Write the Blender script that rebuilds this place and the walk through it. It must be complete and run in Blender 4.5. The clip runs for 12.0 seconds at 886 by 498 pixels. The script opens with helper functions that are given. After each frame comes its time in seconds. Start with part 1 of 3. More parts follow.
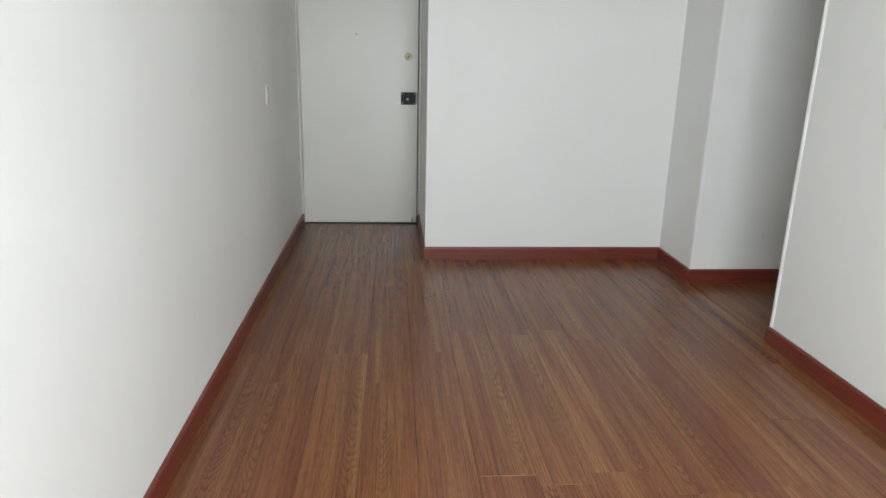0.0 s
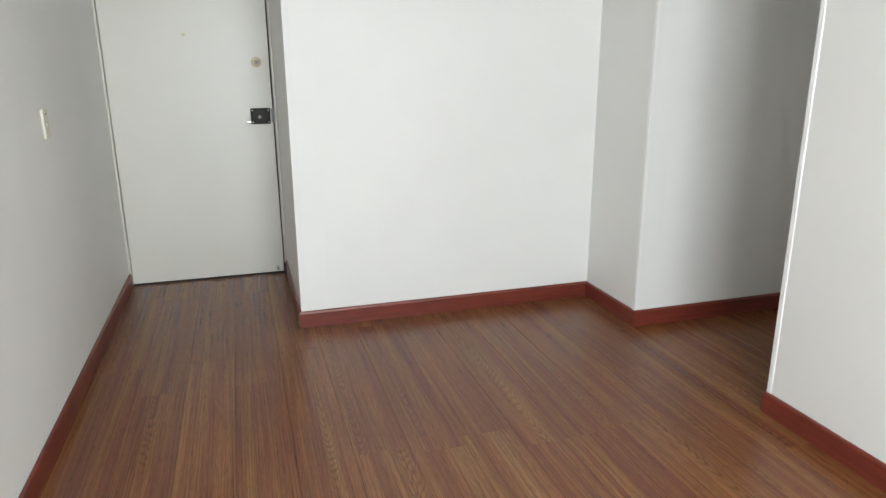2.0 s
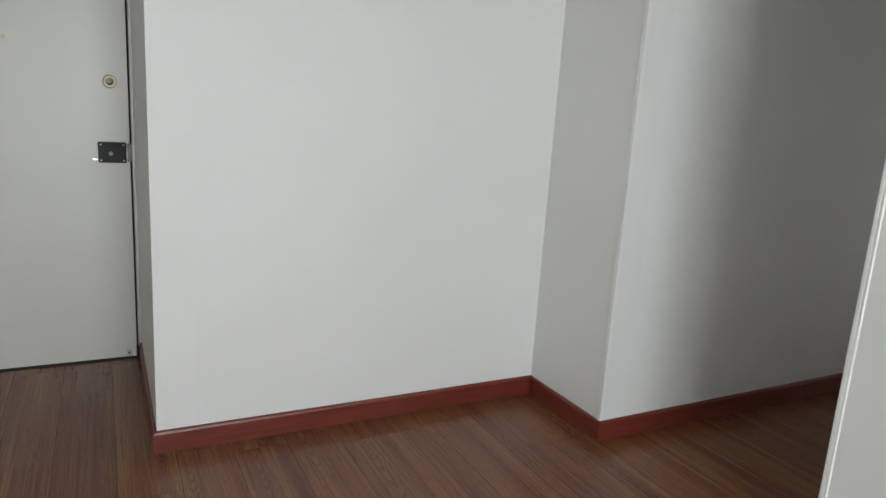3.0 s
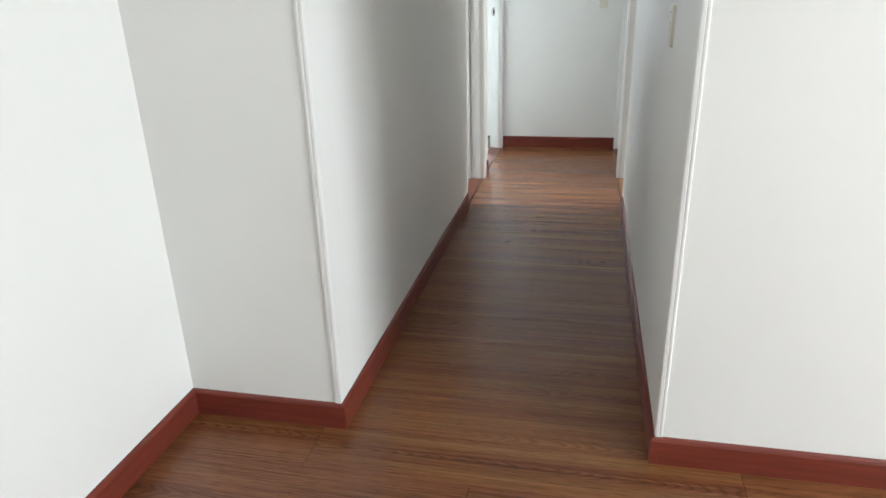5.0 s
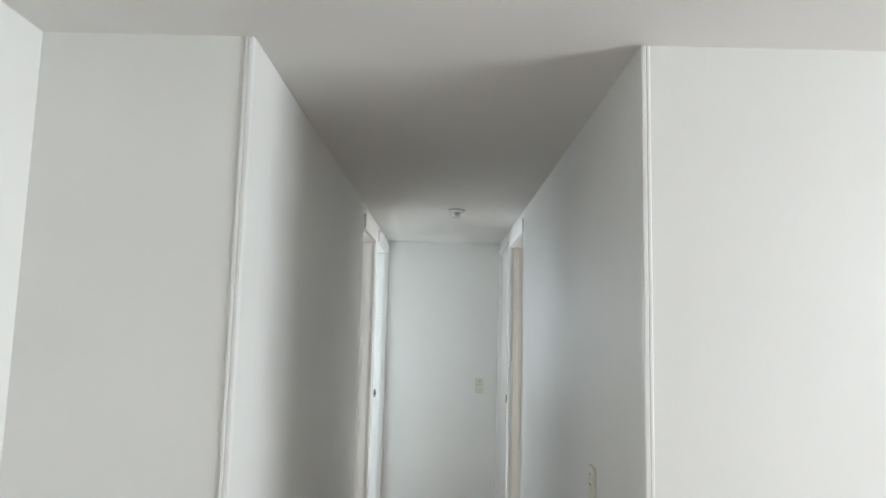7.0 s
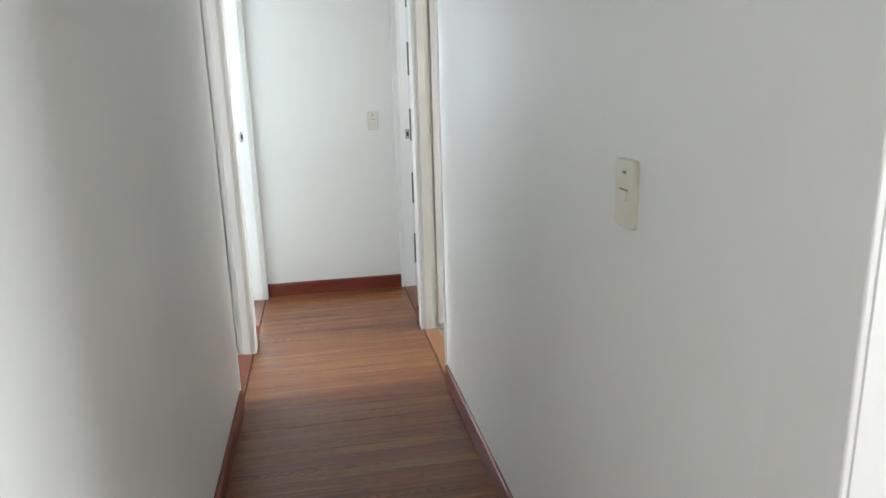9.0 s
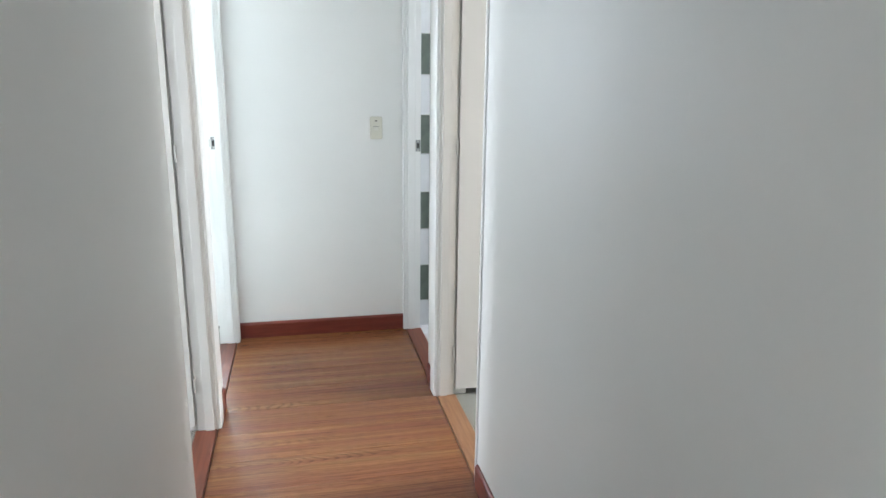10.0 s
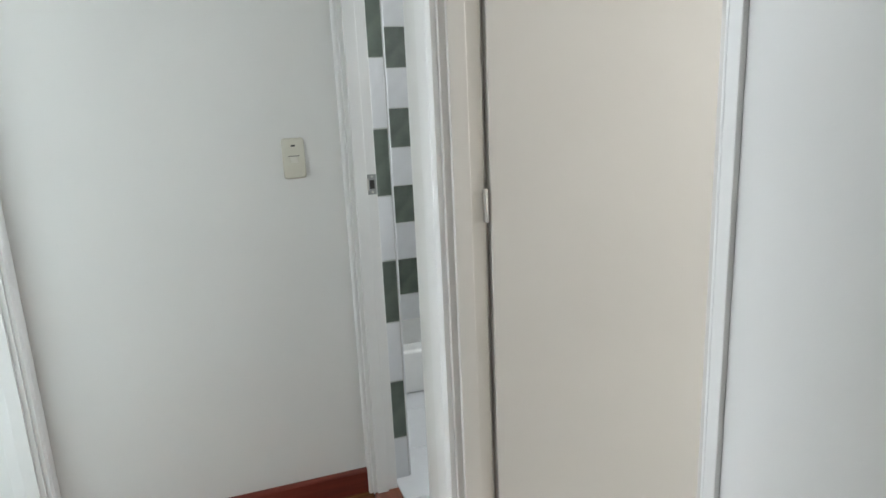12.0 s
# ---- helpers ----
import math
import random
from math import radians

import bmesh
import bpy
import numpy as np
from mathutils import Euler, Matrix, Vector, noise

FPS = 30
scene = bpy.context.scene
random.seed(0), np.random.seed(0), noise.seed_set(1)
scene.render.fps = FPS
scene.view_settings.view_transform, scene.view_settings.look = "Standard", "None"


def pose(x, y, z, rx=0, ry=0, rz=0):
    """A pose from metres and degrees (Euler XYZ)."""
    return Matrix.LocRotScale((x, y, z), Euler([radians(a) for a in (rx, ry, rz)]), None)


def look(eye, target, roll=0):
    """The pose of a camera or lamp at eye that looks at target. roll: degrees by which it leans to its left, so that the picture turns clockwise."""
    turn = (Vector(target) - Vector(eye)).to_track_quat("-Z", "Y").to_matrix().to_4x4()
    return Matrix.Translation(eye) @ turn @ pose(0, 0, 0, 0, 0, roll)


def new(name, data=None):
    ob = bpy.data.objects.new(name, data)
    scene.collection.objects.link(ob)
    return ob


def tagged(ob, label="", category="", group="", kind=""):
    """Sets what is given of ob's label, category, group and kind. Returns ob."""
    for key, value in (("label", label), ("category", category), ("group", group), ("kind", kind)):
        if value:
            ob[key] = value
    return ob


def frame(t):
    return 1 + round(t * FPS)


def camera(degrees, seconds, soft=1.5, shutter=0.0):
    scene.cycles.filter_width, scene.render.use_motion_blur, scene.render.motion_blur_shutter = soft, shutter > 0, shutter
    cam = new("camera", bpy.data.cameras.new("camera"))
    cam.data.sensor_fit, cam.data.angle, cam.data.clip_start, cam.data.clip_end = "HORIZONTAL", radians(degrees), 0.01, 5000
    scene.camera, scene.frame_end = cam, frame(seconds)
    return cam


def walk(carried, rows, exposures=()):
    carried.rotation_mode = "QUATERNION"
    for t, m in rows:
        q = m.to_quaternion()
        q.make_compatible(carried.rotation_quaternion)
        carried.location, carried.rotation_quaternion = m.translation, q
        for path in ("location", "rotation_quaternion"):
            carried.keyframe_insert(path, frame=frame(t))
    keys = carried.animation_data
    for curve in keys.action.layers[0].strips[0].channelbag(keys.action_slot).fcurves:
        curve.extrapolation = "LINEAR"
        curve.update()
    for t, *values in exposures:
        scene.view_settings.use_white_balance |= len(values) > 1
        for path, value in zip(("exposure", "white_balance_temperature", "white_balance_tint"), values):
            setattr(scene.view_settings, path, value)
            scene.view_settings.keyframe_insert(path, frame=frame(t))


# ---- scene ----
cam = camera(67.5, 12.0)
PATH = [
    (0, (0.741, -4.252, 1.31), (0.895, -2.338, 0.753), 1.3),
    (0.5, (0.711, -4.161, 1.243), (0.97, -2.425, 0.284), 2.1),
    (1, (0.705, -3.944, 1.232), (0.952, -2.139, 0.409), -1.0),
    (1.5, (0.724, -3.607, 1.241), (1.037, -1.771, 0.512), 0.1),
    (2, (0.736, -3.213, 1.293), (1.295, -1.37, 0.754), -0.3),
    (2.5, (0.797, -2.799, 1.28), (1.369, -0.929, 0.858), 2.3),
    (3, (0.828, -2.377, 1.275), (1.732, -0.641, 0.864), 3.6),
    (3.2, (0.852, -2.229, 1.285), (1.854, -0.567, 0.801), 1.7),
    (4.8, (0.952, -1.23, 1.265), (2.728, -0.715, 0.504), 1.2),
    (5, (1.001, -1.162, 1.247), (2.814, -0.757, 0.506), -1.7),
    (5.5, (1.085, -1.089, 1.232), (2.906, -0.909, 0.424), 0.1),
    (6, (1.085, -1.01, 1.348), (3.045, -0.956, 0.953), 0.5),
    (6.5, (1.09, -0.973, 1.543), (3.073, -0.967, 1.807), -0.6),
    (7, (1.092, -0.941, 1.575), (3.079, -0.936, 1.803), 1.4),
    (7.5, (1.115, -0.915, 1.419), (3.095, -0.969, 1.141), 1.8),
    (7.7, (1.163, -0.876, 1.33), (3.11, -0.963, 0.881), 1.6),
    (9.3, (2.292, -0.874, 1.303), (4.203, -1.262, 0.86), -2.0),
    (9.5, (2.451, -0.865, 1.313), (4.37, -1.248, 0.902), -2.3),
    (10, (2.857, -0.831, 1.324), (4.754, -1.249, 0.849), 0.7),
    (10.5, (3.276, -0.825, 1.342), (5.166, -1.202, 0.807), -2.5),
    (11, (3.659, -0.873, 1.336), (5.56, -1.129, 0.77), -2.0),
    (11.5, (4.076, -0.955, 1.338), (5.926, -1.505, 0.814), -0.9),
    (12, (4.405, -1.017, 1.29), (6.246, -1.64, 0.818), -2.6),
]
EXPOSURES = [(0, -0.36, 6500, 10), (0.5, 0.15, 6500, 10), (1, 0.3, 6600, 10), (1.5, 0.43, 6600, 10), (2, 0.03, 6600, 10), (2.5, -0.38, 6600, 10), (3.2, -0.5, 6500, 10), (4.8, 0.25, 6500, 10), (5.5, 0.38, 6500, 10),
             (6, 0.18, 6500, 10), (6.5, 0.06, 6500, 10), (7, 0.06, 6500, 10), (7.5, 0.05, 6500, 10), (8.4, 0.1, 6500, 10), (9.3, 0.68, 6500, 10), (10, 0.62, 6250, 10), (10.5, 0.48, 6050, 10), (11, 0.3, 6100, 10), (11.5, 0.25, 6250, 10), (12, 0.12, 6550, 10)]
walk(cam, [(t, look(eye, target, roll)) for t, eye, target, roll in PATH], EXPOSURES)

# ---- world and light ----
world = bpy.data.worlds.new("sky")
scene.world = world
world.use_nodes = True
wn = world.node_tree.nodes
sky = wn.new("ShaderNodeTexSky")
sky.sky_type, sky.sun_disc = "NISHITA", False
sky.sun_elevation, sky.sun_rotation = radians(50), radians(200)
wn["Background"].inputs[1].default_value = 0.12
world.node_tree.links.new(sky.outputs[0], wn["Background"].inputs[0])


def window_lamp(x, y, z, wx, wz, rz, watts, colour):
    """Daylight in a window's opening; rz turns its face (0 looks to +y)."""
    data = bpy.data.lights.new("window_daylight", "AREA")
    data.shape, data.size, data.size_y, data.energy, data.color = "RECTANGLE", wx, wz, watts, colour
    ob = new("window_daylight", data)
    ob.matrix_world = pose(x, y, z, 90, 0, rz)
    return ob


DAY = (0.89, 0.96, 1.0)
window_lamp(1.1, -4.78, 1.15, 1.7, 1.95, 0, 86, DAY)       # living room, looks to +y
window_lamp(4.8, 2.73, 1.5, 1.1, 1.2, 180, 88, (0.84, 0.91, 1.0))  # bedroom by the corridor, looks to -y
window_lamp(8.02, 0.42, 1.62, 1.1, 1.15, 90, 92, (0.81, 0.92, 1.0))  # end bedroom, looks to -x
window_lamp(4.85, -4.23, 1.5, 1.1, 1.1, 0, 46, (0.98, 0.97, 0.95))           # carpeted room
window_lamp(6.15, -3.13, 1.6, 0.5, 0.9, 0, 22, (0.88, 0.94, 1.0))   # bathroom, an unseen window added to light the tiles


# ---- materials ----
def material(name, rough=0.5, metal=0.0):
    m = bpy.data.materials.new(name)
    m.use_nodes = True
    nt = m.node_tree
    b = nt.nodes["Principled BSDF"]
    b.inputs["Roughness"].default_value, b.inputs["Metallic"].default_value = rough, metal
    return m, nt, b


def node(nt, kind, **values):
    n = nt.nodes.new(kind)
    for k, v in values.items():
        n.inputs[k].default_value = v
    return n


def ramp(nt, stops):
    n = nt.nodes.new("ShaderNodeValToRGB")
    while len(n.color_ramp.elements) < len(stops):
        n.color_ramp.elements.new(0.5)
    for e, (p, c) in zip(n.color_ramp.elements, stops):
        e.position, e.color = p, (*c, 1)
    return n


def mapped(nt, scale, kind="Object"):
    tc, mp = nt.nodes.new("ShaderNodeTexCoord"), nt.nodes.new("ShaderNodeMapping")
    mp.inputs["Scale"].default_value = scale
    nt.links.new(tc.outputs[kind], mp.inputs["Vector"])
    return mp


def bump(nt, b, height, strength, distance):
    n = node(nt, "ShaderNodeBump", Strength=strength, Distance=distance)
    nt.links.new(height, n.inputs["Height"])
    nt.links.new(n.outputs[0], b.inputs["Normal"])
    return n


def paint(name, colour, rough=0.55, dirt=0.04, relief=0.12, grain=90.0):
    m, nt, b = material(name, rough)
    mp = mapped(nt, (1, 1, 1))
    big = node(nt, "ShaderNodeTexNoise", Scale=1.7, Detail=4.0)
    fine = node(nt, "ShaderNodeTexNoise", Scale=grain, Detail=3.0)
    r = ramp(nt, [(0.3, tuple(c * (1 - dirt) for c in colour)), (0.7, colour)])
    nt.links.new(mp.outputs[0], big.inputs["Vector"])
    nt.links.new(mp.outputs[0], fine.inputs["Vector"])
    nt.links.new(big.outputs[0], r.inputs[0])
    nt.links.new(r.outputs[0], b.inputs["Base Color"])
    bump(nt, b, fine.outputs[0], relief, 0.002)
    return m


def laminate():
    m, nt, b = material("laminate_boards", 0.34)
    link = nt.links.new
    info = nt.nodes.new("ShaderNodeObjectInfo")
    tc = nt.nodes.new("ShaderNodeTexCoord")
    shift = node(nt, "ShaderNodeVectorMath")
    shift.operation = "SCALE"
    shift.inputs[0].default_value = (37.0, 61.0, 13.0)
    link(info.outputs["Random"], shift.inputs["Scale"])
    add = nt.nodes.new("ShaderNodeVectorMath")
    link(tc.outputs["Object"], add.inputs[0])
    link(shift.outputs[0], add.inputs[1])

    def stretched(scale, noise_scale, detail, distort=0.0):
        mp = nt.nodes.new("ShaderNodeMapping")
        mp.inputs["Scale"].default_value = scale
        link(add.outputs[0], mp.inputs["Vector"])
        n = node(nt, "ShaderNodeTexNoise", Scale=noise_scale, Detail=detail, Distortion=distort)
        link(mp.outputs[0], n.inputs["Vector"])
        return n.outputs[0], mp

    broad, _ = stretched((1, 0.025, 1), 17.0, 3.0)
    streak, _ = stretched((1, 0.01, 1), 85.0, 5.0)
    fine, _ = stretched((1, 0.007, 1), 340.0, 2.0)
    pores, _ = stretched((1, 0.035, 1), 520.0, 1.0)
    wander, _ = stretched((1, 0.15, 1), 16.0, 1.5)
    patch, _ = stretched((1, 0.3, 1), 3.0, 0.0)

    def op(kind, a, c=0.0):
        n = nt.nodes.new("ShaderNodeMath")
        n.operation = kind
        for i, v in enumerate((a, c)):
            if isinstance(v, (int, float)):
                n.inputs[i].default_value = v
            else:
                link(v, n.inputs[i])
        return n.outputs[0]

    # cathedral figure: nested arches about a line that wanders from board to board
    sep = nt.nodes.new("ShaderNodeSeparateXYZ")
    link(tc.outputs["Object"], sep.inputs[0])
    u = op("SUBTRACT", sep.outputs["X"], op("MULTIPLY", op("SUBTRACT", info.outputs["Random"], 0.5), 0.15))
    arch = op("ADD", op("SUBTRACT", sep.outputs["Y"], op("MULTIPLY", op("MULTIPLY", u, u), 150.0)), op("MULTIPLY", wander, 0.45))
    rings = op("SINE", op("MULTIPLY", arch, 2 * math.pi / 0.055))
    near = op("MAXIMUM", op("SUBTRACT", 1.0, op("DIVIDE", op("ABSOLUTE", u), 0.065)), 0.0)
    shown = op("MINIMUM", op("MAXIMUM", op("MULTIPLY", op("SUBTRACT", patch, 0.47), 8.0), 0.0), 1.0)
    near = op("MULTIPLY", near, shown)
    figure = op("SUBTRACT", 1.0, op("MULTIPLY", near, op("MAXIMUM", rings, 0.0)))

    base = ramp(nt, [(0.28, (0.17, 0.05, 0.027)), (0.43, (0.21, 0.073, 0.031)), (0.57, (0.25, 0.098, 0.036)), (0.74, (0.31, 0.15, 0.053))])
    mixv = node(nt, "ShaderNodeMath")
    mixv.operation = "MULTIPLY_ADD"
    mixv.inputs[1].default_value = 0.75
    link(broad, mixv.inputs[0])
    rnd = node(nt, "ShaderNodeMath")
    rnd.operation = "MULTIPLY_ADD"
    rnd.inputs[1].default_value, rnd.inputs[2].default_value = 0.07, 0.09
    link(info.outputs["Random"], rnd.inputs[0])
    link(rnd.outputs[0], mixv.inputs[2])
    link(mixv.outputs[0], base.inputs[0])

    def darken(colour, fac, lo, hi, depth):
        r = ramp(nt, [(lo, (1 - depth,) * 3), (hi, (1, 1, 1))])
        link(fac, r.inputs[0])
        mx = nt.nodes.new("ShaderNodeMix")
        mx.data_type, mx.blend_type = "RGBA", "MULTIPLY"
        mx.inputs["Factor"].default_value = 1.0
        link(colour, mx.inputs[6])
        link(r.outputs[0], mx.inputs[7])
        return mx.outputs[2]

    c = darken(base.outputs[0], streak, 0.36, 0.5, 0.19)
    c = darken(c, fine, 0.38, 0.54, 0.36)
    c = darken(c, pores, 0.36, 0.47, 0.3)
    c = darken(c, figure, 0.2, 1.0, 0.3)
    link(c, b.inputs["Base Color"])
    b.inputs["Roughness"].default_value = 0.25
    b.inputs["Specular IOR Level"].default_value = 0.45
    return m


def red_wood(name, dark, light, axis_scale=(6, 6, 60)):
    m, nt, b = material(name, 0.36)
    mp = mapped(nt, axis_scale)
    n = node(nt, "ShaderNodeTexNoise", Scale=1.0, Detail=6.0, Distortion=0.3)
    fine = node(nt, "ShaderNodeTexNoise", Scale=7.0, Detail=4.0)
    r = ramp(nt, [(0.3, dark), (0.7, light)])
    nt.links.new(mp.outputs[0], n.inputs["Vector"])
    nt.links.new(mp.outputs[0], fine.inputs["Vector"])
    nt.links.new(n.outputs[0], r.inputs[0])
    nt.links.new(r.outputs[0], b.inputs["Base Color"])
    bump(nt, b, fine.outputs[0], 0.15, 0.001)
    return m


def carpet(name, low, high):
    """Chevron loop weave."""
    m, nt, b = material(name, 0.95)
    link = nt.links.new
    tc, sep = nt.nodes.new("ShaderNodeTexCoord"), nt.nodes.new("ShaderNodeSeparateXYZ")
    link(tc.outputs["Object"], sep.inputs[0])

    def op(kind, a, c):
        n = nt.nodes.new("ShaderNodeMath")
        n.operation = kind
        for i, v in enumerate((a, c)):
            if isinstance(v, (int, float)):
                n.inputs[i].default_value = v
            else:
                link(v, n.inputs[i])
        return n.outputs[0]

    along = op("ADD", sep.outputs["X"], op("MULTIPLY", sep.outputs["Z"], 1.0))
    zig = op("PINGPONG", along, 0.008)
    ph = op("MULTIPLY", op("ADD", op("ADD", sep.outputs["Y"], op("MULTIPLY", sep.outputs["Z"], 1.0)), zig), 2 * math.pi / 0.0105)
    wave = op("ADD", op("MULTIPLY", op("SINE", ph, 0), 0.35), 0.5)
    n = node(nt, "ShaderNodeTexNoise", Scale=260.0, Detail=2.0)
    link(tc.outputs["Object"], n.inputs["Vector"])
    v = op("ADD", wave, op("MULTIPLY", op("SUBTRACT", n.outputs[0], 0.5), 1.5))
    r = ramp(nt, [(0.25, low), (0.75, high)])
    link(v, r.inputs[0])
    link(r.outputs[0], b.inputs["Base Color"])
    bump(nt, b, v, 0.6, 0.003)
    return m


def plain(name, colour, rough=0.4, metal=0.0, wear=0.1, scale=40.0):
    m, nt, b = material(name, rough, metal)
    mp = mapped(nt, (1, 1, 1))
    n = node(nt, "ShaderNodeTexNoise", Scale=scale, Detail=4.0)
    r = ramp(nt, [(0.3, tuple(c * (1 - wear) for c in colour)), (0.7, colour)])
    nt.links.new(mp.outputs[0], n.inputs["Vector"])
    nt.links.new(n.outputs[0], r.inputs[0])
    nt.links.new(r.outputs[0], b.inputs["Base Color"])
    bump(nt, b, n.outputs[0], 0.05, 0.001)
    return m


WALL = paint("white_wall_paint", (0.80, 0.80, 0.775))
CEIL = paint("white_ceiling_paint", (0.78, 0.775, 0.75), 0.7, 0.03, 0.2, 60.0)
TRIM = paint("white_gloss_trim", (0.82, 0.82, 0.80), 0.32, 0.05, 0.05, 30.0)
CREAM = paint("cream_door_paint", (0.66, 0.64, 0.605), 0.36, 0.05, 0.06, 25.0)
DOOR = paint("off_white_door_paint", (0.75, 0.735, 0.68), 0.36, 0.05, 0.05, 25.0)
BOARD = laminate()
BASE = red_wood("red_brown_baseboard", (0.125, 0.022, 0.014), (0.19, 0.036, 0.021), (5, 5, 70))
SILL = red_wood("red_brown_threshold", (0.11, 0.03, 0.017), (0.18, 0.055, 0.028), (5, 70, 5))
OAK = red_wood("orange_oak_threshold", (0.2, 0.09, 0.04), (0.3, 0.15, 0.07), (5, 70, 5))
CARPET = carpet("grey_chevron_carpet", (0.07, 0.075, 0.068), (0.46, 0.46, 0.41))
PALE = carpet("pale_grey_carpet", (0.36, 0.36, 0.34), (0.58, 0.58, 0.56))
STEEL = plain("brushed_steel", (0.62, 0.6, 0.56), 0.3, 1.0)
BRASS = plain("aged_brass", (0.6, 0.53, 0.36), 0.32, 1.0)
BLACK = plain("black_enamel", (0.012, 0.012, 0.013), 0.6)
DARK = plain("dark_gap", (0.03, 0.028, 0.025), 0.8)
GREYM = plain("grey_painted_metal", (0.3, 0.31, 0.3), 0.5)
PLATE = plain("ivory_plastic", (0.70, 0.68, 0.58), 0.35, 0.0, 0.04)
RIM = plain("pale_ivory_plastic", (0.75, 0.73, 0.65), 0.35, 0.0, 0.04)
KNOB = plain("white_plastic", (0.82, 0.81, 0.76), 0.3, 0.0, 0.03)
GREEN = plain("green_indicator", (0.02, 0.28, 0.13), 0.3)
PORC = plain("white_porcelain", (0.8, 0.8, 0.78), 0.12, 0.0, 0.03)
TGREEN = plain("grey_green_tile_glaze", (0.135, 0.165, 0.135), 0.16, 0.0, 0.3, 14.0)
TWHITE = plain("white_tile_glaze", (0.72, 0.73, 0.74), 0.14, 0.0, 0.05, 14.0)
GROUT = plain("pale_grout", (0.5, 0.5, 0.48), 0.8)
GREYTRIM = plain("dark_grey_vinyl_edge", (0.10, 0.10, 0.10), 0.6)


def glass():
    m, nt, b = material("window_glass", 0.02)
    b.inputs["Transmission Weight"].default_value = 1.0
    b.inputs["IOR"].default_value = 1.45
    return m


GLASS = glass()


# ---- mesh makers ----
def mesh_from(bm, name, mat, parent=None):
    me = bpy.data.meshes.new(name)
    bmesh.ops.recalc_face_normals(bm, faces=bm.faces)
    bm.to_mesh(me)
    bm.free()
    for m in mat if isinstance(mat, (list, tuple)) else [mat]:
        me.materials.append(m)
    ob = new(name, me)
    ob.parent = parent
    return ob


def add_box(bm, lo, hi, bevel=0.0, seg=2):
    b = bmesh.new()
    bmesh.ops.create_cube(b, size=1)
    for v in b.verts:
        v.co = Vector([lo[i] + (v.co[i] + 0.5) * (hi[i] - lo[i]) for i in range(3)])
    if bevel:
        bmesh.ops.bevel(b, geom=b.edges[:], offset=bevel, segments=seg, profile=0.5, affect="EDGES")
    me = bpy.data.meshes.new("tmp")
    b.to_mesh(me)
    b.free()
    bm.from_mesh(me)
    bpy.data.meshes.remove(me)


def box(name, lo, hi, mat, parent=None, bevel=0.0, seg=2):
    """A box whose origin is at the middle of its base."""
    c = Vector(((lo[0] + hi[0]) / 2, (lo[1] + hi[1]) / 2, lo[2]))
    bm = bmesh.new()
    add_box(bm, Vector(lo) - c, Vector(hi) - c, bevel, seg)
    ob = mesh_from(bm, name, mat, parent)
    ob.location = c
    return ob


def prism(name, outline, z0, z1, mat, parent=None, m=None):
    """An outline in the ground plane drawn up from z0 to z1."""
    bm = bmesh.new()
    lo = [bm.verts.new((x, y, z0)) for x, y in outline]
    hi = [bm.verts.new((x, y, z1)) for x, y in outline]
    n = len(outline)
    bm.faces.new(lo), bm.faces.new(hi)
    for i in range(n):
        bm.faces.new((lo[i], lo[(i + 1) % n], hi[(i + 1) % n], hi[i]))
    ob = mesh_from(bm, name, mat, parent)
    if m:
        ob.matrix_local = m
    return ob


def lathe(name, profile, mat, parent=None, m=None, steps=28):
    """Radius and height pairs turned about z."""
    bm = bmesh.new()
    rings = [[bm.verts.new((r * math.cos(a), r * math.sin(a), z)) for a in [2 * math.pi * i / steps for i in range(steps)]] for r, z in profile]
    for a, c in zip(rings, rings[1:]):
        for i in range(steps):
            bm.faces.new((a[i], a[(i + 1) % steps], c[(i + 1) % steps], c[i]))
    bm.faces.new(rings[0]), bm.faces.new(rings[-1])
    ob = mesh_from(bm, name, mat, parent)
    for p in ob.data.polygons:
        p.use_smooth = len(p.vertices) == 4
    if m:
        ob.matrix_local = m
    return ob


def structure(ob, label, category):
    return tagged(ob, label, category, kind="structure")


# ---- the plan ----
XW, XC, XEND = 0.034, 2.577, 6.357      # west wall, face of the pillar and of the switch wall, corridor's end
YB, YL, YR = 0.012, -0.484, -1.388      # far wall, corridor's two walls
YDOOR, YS, H = 1.0, -4.65, 2.235
L1, L2 = (4.77, 5.37), (5.57, 6.29)    # openings in the corridor's north wall
R1, R2 = (4.815, 5.49), (5.66, 6.335)   # openings in its south wall
TOP, T = 2.11, 0.135
XE = 7.84                               # outer wall beyond the corridor's end
WHITE = "smooth white painted plaster wall"


def wall(name, lo, hi, label=WHITE, mat=WALL):
    return structure(box(name, lo, hi, mat), label, "wall")


wall("wall_west", (XW - 0.15, YS, 0), (XW, YDOOR + 0.15, H))
wall("wall_north", (1.1, YB, 0), (XC, YB + 0.14, H))
wall("wall_hall_return", (0.962, YB, 0), (1.1, YDOOR + 0.15, H))
wall("wall_over_entrance", (XW, YDOOR - 0.01, 2.07), (0.962, YDOOR + 0.15, H))
wall("wall_pillar", (XC, YL, 0), (XC + 0.12, YB + 0.14, H), "white painted plaster pillar beside the corridor")
wall("wall_corridor_north", (XC + 0.12, YL, 0), (L1[0], YL + T, H))
wall("wall_corridor_north_pier", (L1[1], YL, 0), (L2[0], YL + T, H))
wall("wall_corridor_north_end", (L2[1], YL, 0), (XE, YL + T, H))
wall("wall_over_door_1", (L1[0], YL, TOP), (L1[1], YL + T, H))
wall("wall_over_door_2", (L2[0], YL, TOP + 0.03), (L2[1], YL + T, H))
